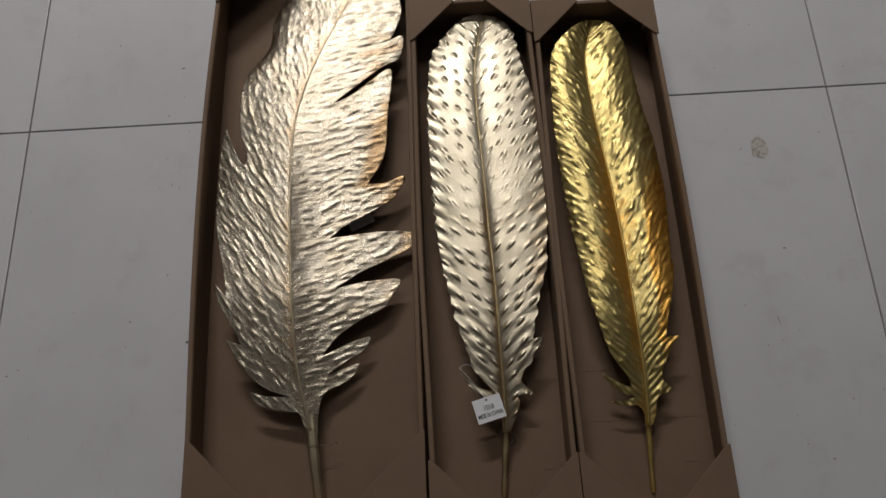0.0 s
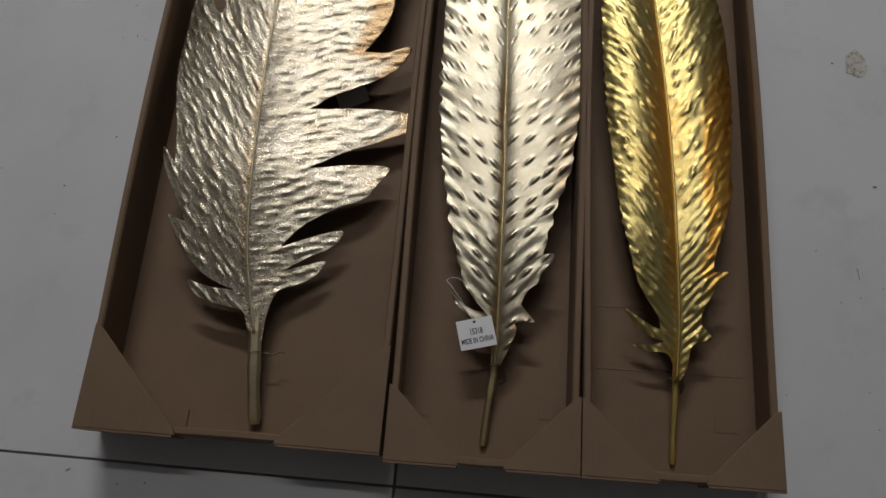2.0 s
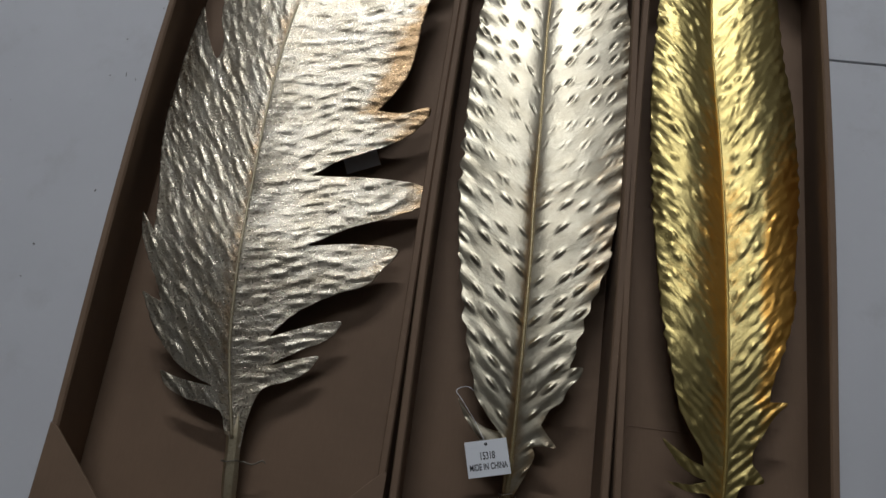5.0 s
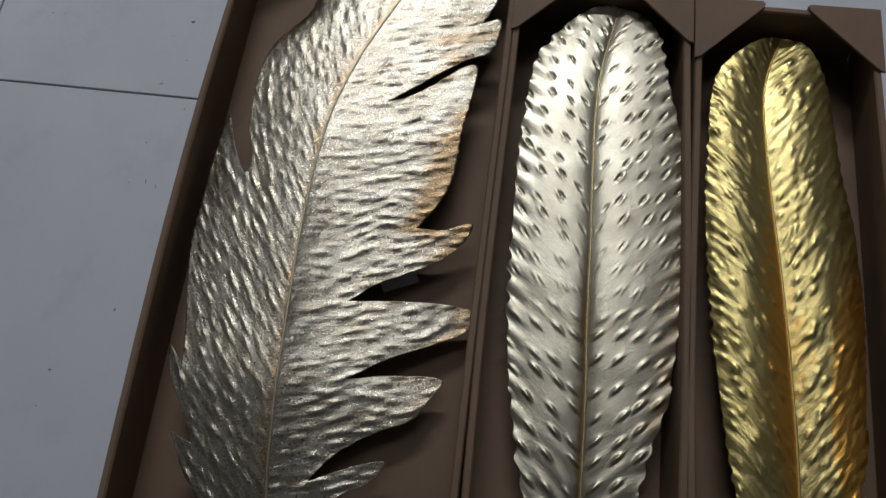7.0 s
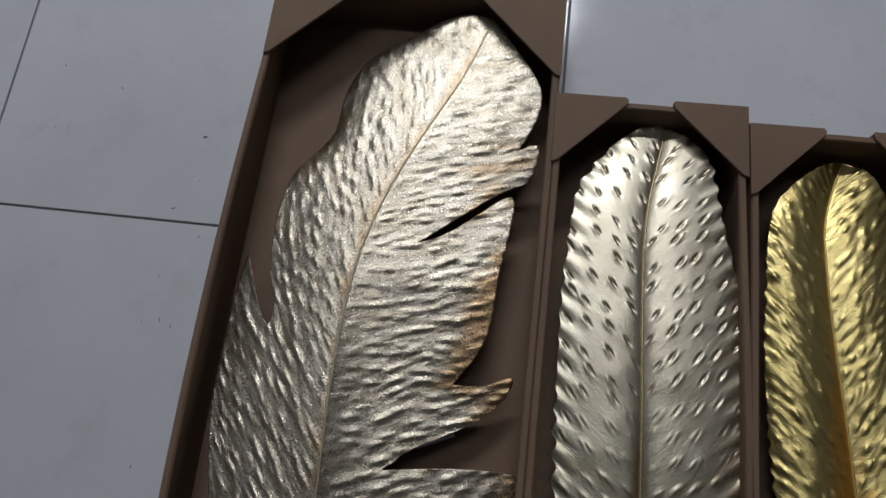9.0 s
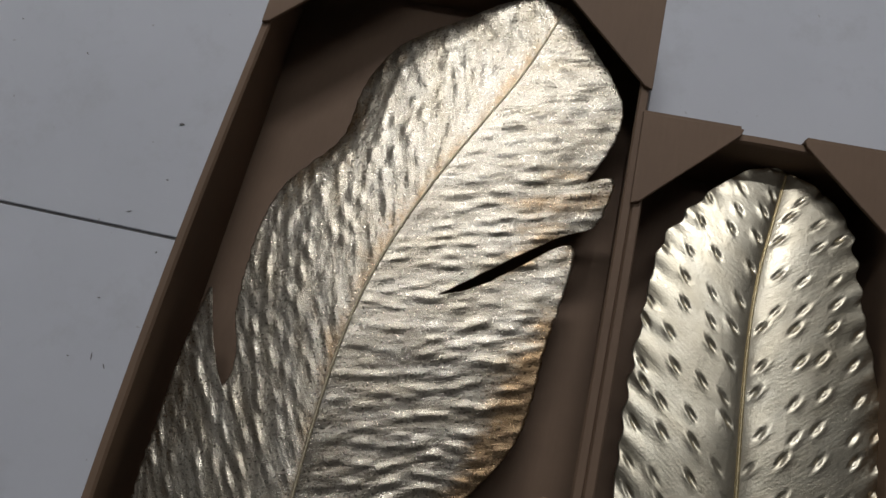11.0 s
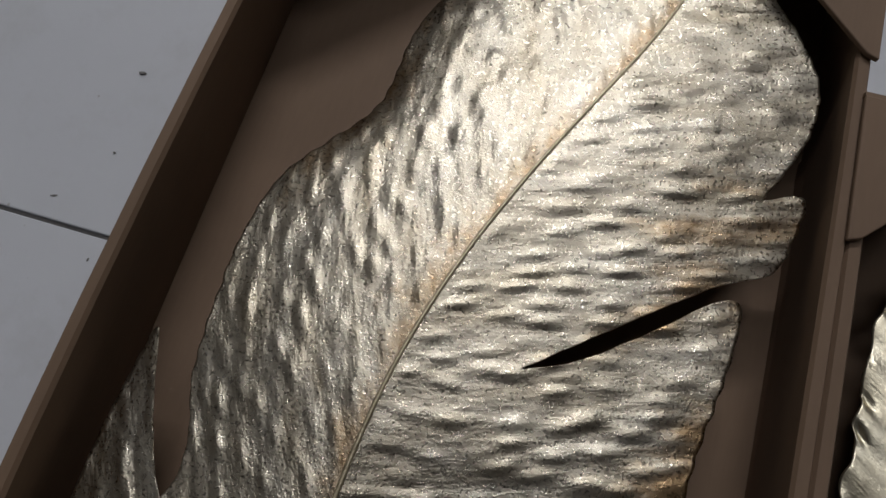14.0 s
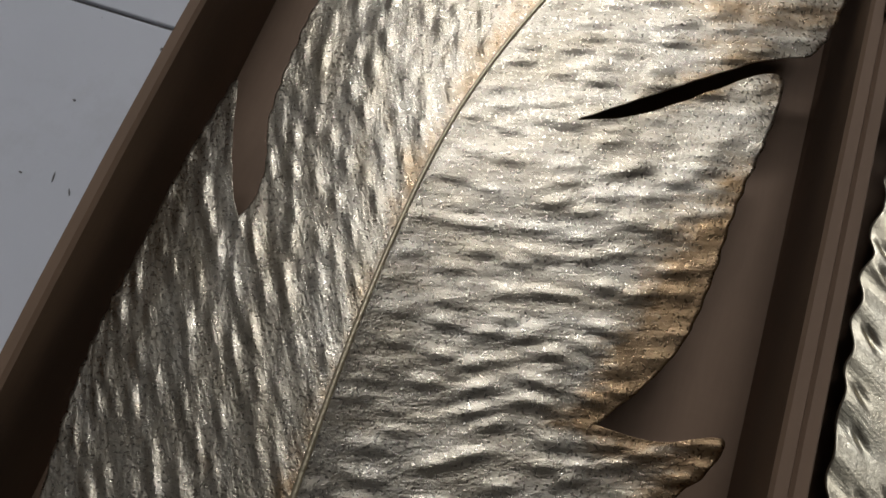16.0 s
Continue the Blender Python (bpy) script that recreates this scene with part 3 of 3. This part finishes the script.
def relief2(d, y, sign, w):
    lowness = np.clip((1.12 - y) / 0.20, 0, 1)
    seed = 1.0 + sign
    a = dents(d, y, 0.8, 54, 0.0095, 0.0185, 0.0210, 0.0047, 0.0015, 0.5, seed, 0.5)
    b = dents(d, y, 0.8, 54, 0.0095, 0.0185, 0.0210, 0.0058, 0.0027, 0.5, seed, -0.6)
    low = dents(d, y, 0.8, 46, 0.0095, 0.0185, 0.0210, 0.0056, 0.0021, 0.5, seed, 1.2)
    edge = np.clip((w - 0.70) / 0.30, 0, 1)
    wave = np.sin(math.tau * (y - 0.7 * d) / 0.0210) * edge * 0.0008
    barbs = np.clip((0.90 - y) / 0.07, 0, 1) * np.clip(d / 0.008, 0, 1)
    high = (-0.0028 * a + 0.0011 * b) * (1.0 if sign < 0 else 0.85)
    return high * (1 - 0.92 * lowness) + 0.0020 * low * lowness + wave + barbs * 0.0006 * np.sin(math.tau * (y - 0.9 * d) / 0.0195) + 0.0004 * grain2(d * 45, y * 45, 8)


def wear2(d, y, sign, w):
    strip = np.exp(-(d / 0.007) ** 2) * np.clip((1.12 - y) / 0.2, 0, 1) * (1.0 if sign < 0 else 0.4)
    side = 0.20 * np.clip((w - 0.5) / 0.4, 0, 1) if sign > 0 else 0
    return 0.02 + 0.62 * strip + side + 0.22 * grain2(d * 20, y * 12, 31)


feather("pale gold metal feather punched with oval dimples, lying in its tray", RIB2, LEFT2, RIGHT2, (0.8, 0.8), 84, 0.0011, (0.0026, 0.0210), lift2, relief2, wear2, FOIL_PALE, STEM_PALE,
        [(0.087, 0.6455, 0.0095), (0.090, 0.685, 0.018), (0.093, 0.715, 0.0235), (0.095, 0.752, 0.0345)], (0.0036, 0.0052), 0.0021)

# bright gold feather
RIB3 = [(0.271, 0.722), (0.272, 0.760), (0.271, 0.800), (0.268, 0.860), (0.266, 0.920), (0.261, 1.000), (0.255, 1.070), (0.249, 1.127), (0.244, 1.190), (0.244, 1.240), (0.253, 1.278), (0.266, 1.310)]
LEFT3 = lobes(
    (0.722, 0.754, (0.268, 0.722), (0.266, 0.738), (0.259, 0.747), (0.243, 0.747), (0.226, 0.753), (0.241, 0.752), (0.257, 0.757)),
    (0.755, 0.767, (0.257, 0.758), (0.246, 0.761), (0.232, 0.770), (0.219, 0.787), (0.234, 0.776), (0.254, 0.769)),
    (0.768, 0.960, (0.254, 0.770), (0.251, 0.781), (0.240, 0.797), (0.231, 0.811), (0.223, 0.836), (0.211, 0.885), (0.204, 0.934), (0.197, 0.990)),
    (0.961, 1.310, (0.197, 0.990), (0.192, 1.050), (0.188, 1.122), (0.189, 1.182), (0.191, 1.226), (0.200, 1.260), (0.224, 1.288), (0.247, 1.305), (0.265, 1.311)))
RIGHT3 = lobes(
    (0.722, 0.770, (0.275, 0.722), (0.281, 0.736), (0.283, 0.750), (0.288, 0.758), (0.304, 0.763), (0.294, 0.776), (0.293, 0.785)),
    (0.771, 0.806, (0.293, 0.786), (0.298, 0.797), (0.303, 0.806), (0.307, 0.815), (0.318, 0.829), (0.303, 0.828)),
    (0.807, 0.866, (0.303, 0.829), (0.307, 0.852), (0.319, 0.892), (0.325, 0.925), (0.322, 0.927)),
    (0.867, 1.310, (0.322, 0.928), (0.327, 0.990), (0.329, 1.030), (0.327, 1.075), (0.324, 1.115), (0.316, 1.153), (0.311, 1.194), (0.307, 1.238), (0.298, 1.275), (0.285, 1.301), (0.266, 1.311)))


def lift3(d, y, sign, w):
    crown = 0.050 - 0.024 * np.clip((0.86 - y) / 0.16, 0, 1) ** 1.3 - 0.010 * np.clip((y - 1.18) / 0.13, 0, 1) ** 2
    fold = np.sin(np.pi * np.clip(d / 0.072, 0, 1.15)) * np.clip((y - 0.74) / 0.16, 0.15, 1)
    if sign < 0:
        return crown + 0.0105 * fold - 0.006 * (d / 0.075) ** 3
    return crown + 0.0070 * fold - 0.005 * (d / 0.075) ** 3


def relief3(d, y, sign, w):
    slope = 1.1
    k = math.hypot(1, slope)
    v, u = (y - slope * d) / k, d * k
    drift = 0.005 * grain2(u * 30, v * 25, 27)
    ridges = dents(d, y + drift, 1.1, 55, 0.008, 0.0170, 0.0125, 0.0042, 0.0024, 1.0, 5.0 + sign, 0.9)
    barbs = np.clip((0.88 - y) / 0.07, 0, 1) * np.clip(d / 0.006, 0, 1)
    strength = np.where(sign < 0, 1.0, np.clip(1.25 - d / 0.07, 0.5, 1))
    ripple = np.sin(math.tau * (v + drift) / 0.0075) * np.clip(0.3 + grain2(u * 45, v * 80, 29), 0, 1)
    edge = np.sin(math.tau * (y - 0.6 * d) / 0.0150 + 1.5 * grain2(y * 40, d * 0, 33)) * np.clip((w - 0.75) / 0.25, 0, 1) * 0.0003
    return (0.00095 * ridges + 0.00022 * ripple) * strength + barbs * 0.00035 * np.sin(math.tau * (y - 1.0 * d + 0.004 * grain2(d * 60, y * 60, 19)) / 0.0095) + 0.0006 * grain2(u * 40, v * 100, 15) + 0.00035 * grain2(u * 110, v * 200, 17) + edge


def wear3(d, y, sign, w):
    strip = np.exp(-(d / 0.022) ** 2) * np.exp(-((y - 0.92) / 0.20) ** 2) * (1.0 if sign < 0 else 0.3)
    side = np.clip((w - 0.40) / 0.35, 0, 1) * np.exp(-((y - 0.93) / 0.13) ** 2) if sign > 0 else 0
    return 0.08 + 0.60 * strip + 0.85 * side + 0.16 * grain2(d * 22, y * 14, 41)


feather("bright gold metal feather with rippled blade and orange worn edge", RIB3, LEFT3, RIGHT3, (1.1, 1.1), 76, 0.0011, (0.0014, 0.0150), lift3, relief3, wear3, FOIL_GOLD, STEM_GOLD,
        [(0.2715, 0.6435, 0.0085), (0.2715, 0.685, 0.016), (0.272, 0.715, 0.022), (0.272, 0.752, 0.0285)], (0.0030, 0.0046), 0.0018)


# ---------------------------------------------------------------- tags, ties, floor grit
def card_tag(label, place, turn, tilt, lines):
    g = tagged(new("price_tag"), label, "tag")
    g.matrix_world = pose(*place, tilt, 0, turn)
    bm = bmesh.new()
    prism(bm, [(-0.018, -0.0148), (0.018, -0.0148), (0.018, 0.0148), (-0.018, 0.0148)], 0, 0.0005, 0.00015)
    part("card", bm, PAPER, g)
    bm = bmesh.new()
    bmesh.ops.create_circle(bm, cap_ends=True, segments=16, radius=0.0014)
    bmesh.ops.translate(bm, verts=bm.verts, vec=(0.0, 0.0115, 0.0007))
    part("eyelet", bm, INK, g)
    for words, size, dx, dy in lines:
        c = bpy.data.curves.new("print", "FONT")
        c.body, c.size, c.align_x, c.extrude, c.offset = words, size, "CENTER", 0.00005, 0.00012
        tmp = bpy.data.objects.new("print", c)
        scene.collection.objects.link(tmp)
        me = bpy.data.meshes.new_from_object(tmp.evaluated_get(bpy.context.evaluated_depsgraph_get()))
        bpy.data.objects.remove(tmp)
        me.materials.clear()
        me.materials.append(INK)
        ob = new("print", me)
        ob.parent = g
        ob.matrix_local = pose(dx, dy, 0.0007) @ Matrix.Diagonal((0.74, 1.2, 1, 1))
    return g


card_tag("small printed white paper tag tied to the pale feather", (0.0738, 0.750, 0.0465), 15.0, 0, [("15318", 0.0072, 0, -0.0008), ("MIDE IN CHINA", 0.0062, 0, -0.0092)])
card_tag("blank white paper tag lying under the large feather", (-0.092, 1.028, 0.0075), 24.0, 0, [])


def wire_tie(label, place, radius, tail):
    bm = bmesh.new()
    x, y, z = place
    ring = [(x + radius * math.cos(a), y + 0.0012 * math.sin(2 * a), z + radius * 0.62 * math.sin(a)) for a in [math.pi * (i / 10) for i in range(11)]]
    sweep(bm, ring, [0.0005] * 11, 6)
    ends = curve_through([(x + radius, y, z), *tail], 0.003)
    sweep(bm, [tuple(p) for p in ends], [0.0007] * len(ends), 6)
    drop = curve_through([(x - radius, y, z), (x - radius * 0.8, y - 0.002, z * 0.5), (x - radius * 0.4, y, 0.004)], 0.004)
    sweep(bm, [tuple(p) for p in drop], [0.00045] * len(drop), 6)
    tagged(part("wire_tie", bm, WIRE, smooth=True), label, "wire tie", "wire ties")


wire_tie("thin twisted wire round the large feather's stem", (-0.1485, 0.716, 0.0315), 0.0085, [(-0.137, 0.717, 0.032), (-0.130, 0.7155, 0.030), (-0.122, 0.720, 0.029), (-0.119, 0.718, 0.028)])
wire_tie("thin twisted wire round the pale feather's stem", (0.0935, 0.723, 0.0285), 0.0065, [(0.103, 0.720, 0.016), (0.106, 0.712, 0.007), (0.100, 0.708, 0.005)])
wire_tie("thin twisted wire round the gold feather's stem", (0.271, 0.724, 0.0245), 0.0058, [(0.280, 0.726, 0.014), (0.284, 0.719, 0.006), (0.281, 0.713, 0.005)])
bm = bmesh.new()
loop = curve_through([(0.0705, 0.7615, 0.0475), (0.060, 0.778, 0.040), (0.046, 0.795, 0.048), (0.040, 0.803, 0.043), (0.050, 0.808, 0.036), (0.062, 0.800, 0.034)], 0.003)
sweep(bm, [tuple(p) for p in loop], [0.0003] * len(loop), 5)
tagged(part("tag_string", bm, PAPER, smooth=True), "thin pale string that holds the paper tag", "string")


def crumb(x, y, long, wide, turn):
    rng = random.Random(int(x * 1e4) * 31 + int(y * 1e4))
    bm = bmesh.new()
    n = 7
    pts = [(long / 2 * math.cos(k * math.tau / n) * rng.uniform(0.7, 1.1), wide / 2 * math.sin(k * math.tau / n) * rng.uniform(0.7, 1.1)) for k in range(n)]
    prism(bm, pts, 0, min(wide, 0.002) * 0.5)
    ob = tagged(part("floor_crumb", bm, DIRT), "dark crumb of dirt lying on the tiles", "dirt", "crumbs on the floor")
    ob.matrix_world = pose(x, y, 0.0002, 0, 0, turn)


CRUMBS = [(-0.367, 1.296, 0.007, 0.003, 10), (-0.383, 1.214, 0.008, 0.0015, 20), (0.509, 1.314, 0.003, 0.002, 0), (0.445, 1.242, 0.003, 0.002, 0), (0.634, 1.232, 0.004, 0.002, 30),
          (0.461, 1.106, 0.005, 0.002, -20), (0.494, 0.953, 0.007, 0.003, 0), (0.468, 0.852, 0.022, 0.0014, 97), (0.448, 0.82, 0.003, 0.002, 0), (0.468, 0.826, 0.003, 0.002, 0),
          (0.542, 0.746, 0.004, 0.003, 40), (0.474, 0.693, 0.003, 0.002, 0), (0.503, 0.674, 0.004, 0.003, 0)]
CRUMBS += [(0.577, 1.126, 0.005, 0.0016, -25), (0.387, 0.72, 0.003, 0.002, 0), (-0.493, 0.912, 0.004, 0.002, 0), (-0.412, 0.895, 0.004, 0.003, 0), (-0.575, 0.828, 0.004, 0.003, 0),
           (-0.534, 0.745, 0.003, 0.002, 0), (-0.330, 0.863, 0.009, 0.005, 30), (-0.330, 0.588, 0.008, 0.002, 35), (-0.248, 0.582, 0.004, 0.0025, 60), (-0.362, 1.246, 0.003, 0.002, 0),
           (-0.350, 1.186, 0.004, 0.0015, 80), (-0.471, 1.344, 0.005, 0.002, 130), (-0.381, 1.142, 0.003, 0.002, 0), (-0.370, 1.098, 0.009, 0.0014, 100), (-0.358, 1.093, 0.007, 0.0014, 120)]
CRUMBS += [(-0.542, 1.366, 0.003, 0.002, 0), (-0.533, 1.292, 0.003, 0.002, 0), (-0.388, 1.095, 0.003, 0.002, 0), (-0.365, 0.960, 0.006, 0.002, 70), (-0.415, 0.86, 0.003, 0.002, 0)]
for cx, cy, long, wide, turn in CRUMBS:
    crumb(cx, cy, long * 0.66, wide * 0.6, turn)

# chipped spot in the glaze
rng = random.Random(4)
bm = bmesh.new()
prism(bm, [((0.014 + 0.007 * rng.random()) * math.cos(a) * 0.75, (0.014 + 0.007 * rng.random()) * math.sin(a)) for a in [k * math.tau / 13 for k in range(13)]], 0, 0.0004)
ob = tagged(part("tile_chip", bm, CHIP), "chipped patch in the glaze of a floor tile", "chip", kind="structure")
ob.matrix_world = pose(0.487, 1.107, 0.0002)

# ---------------------------------------------------------------- floor tiles
bm = bmesh.new()
slab(bm, -0.2988, 0.2988, -0.2988, 0.2988, -0.012, 0.0, 0.0008)
tile_mesh = bpy.data.meshes.new("tile")
bm.to_mesh(tile_mesh)
bm.free()
tile_mesh.materials.append(TILE)
for i in range(-6, 6):
    for j in range(-4, 9):
        ob = new("tile", tile_mesh)
        ob.parent = floor
        ob.location = (0.303 + 0.6 * i, 0.3 + 0.6 * j, 0)
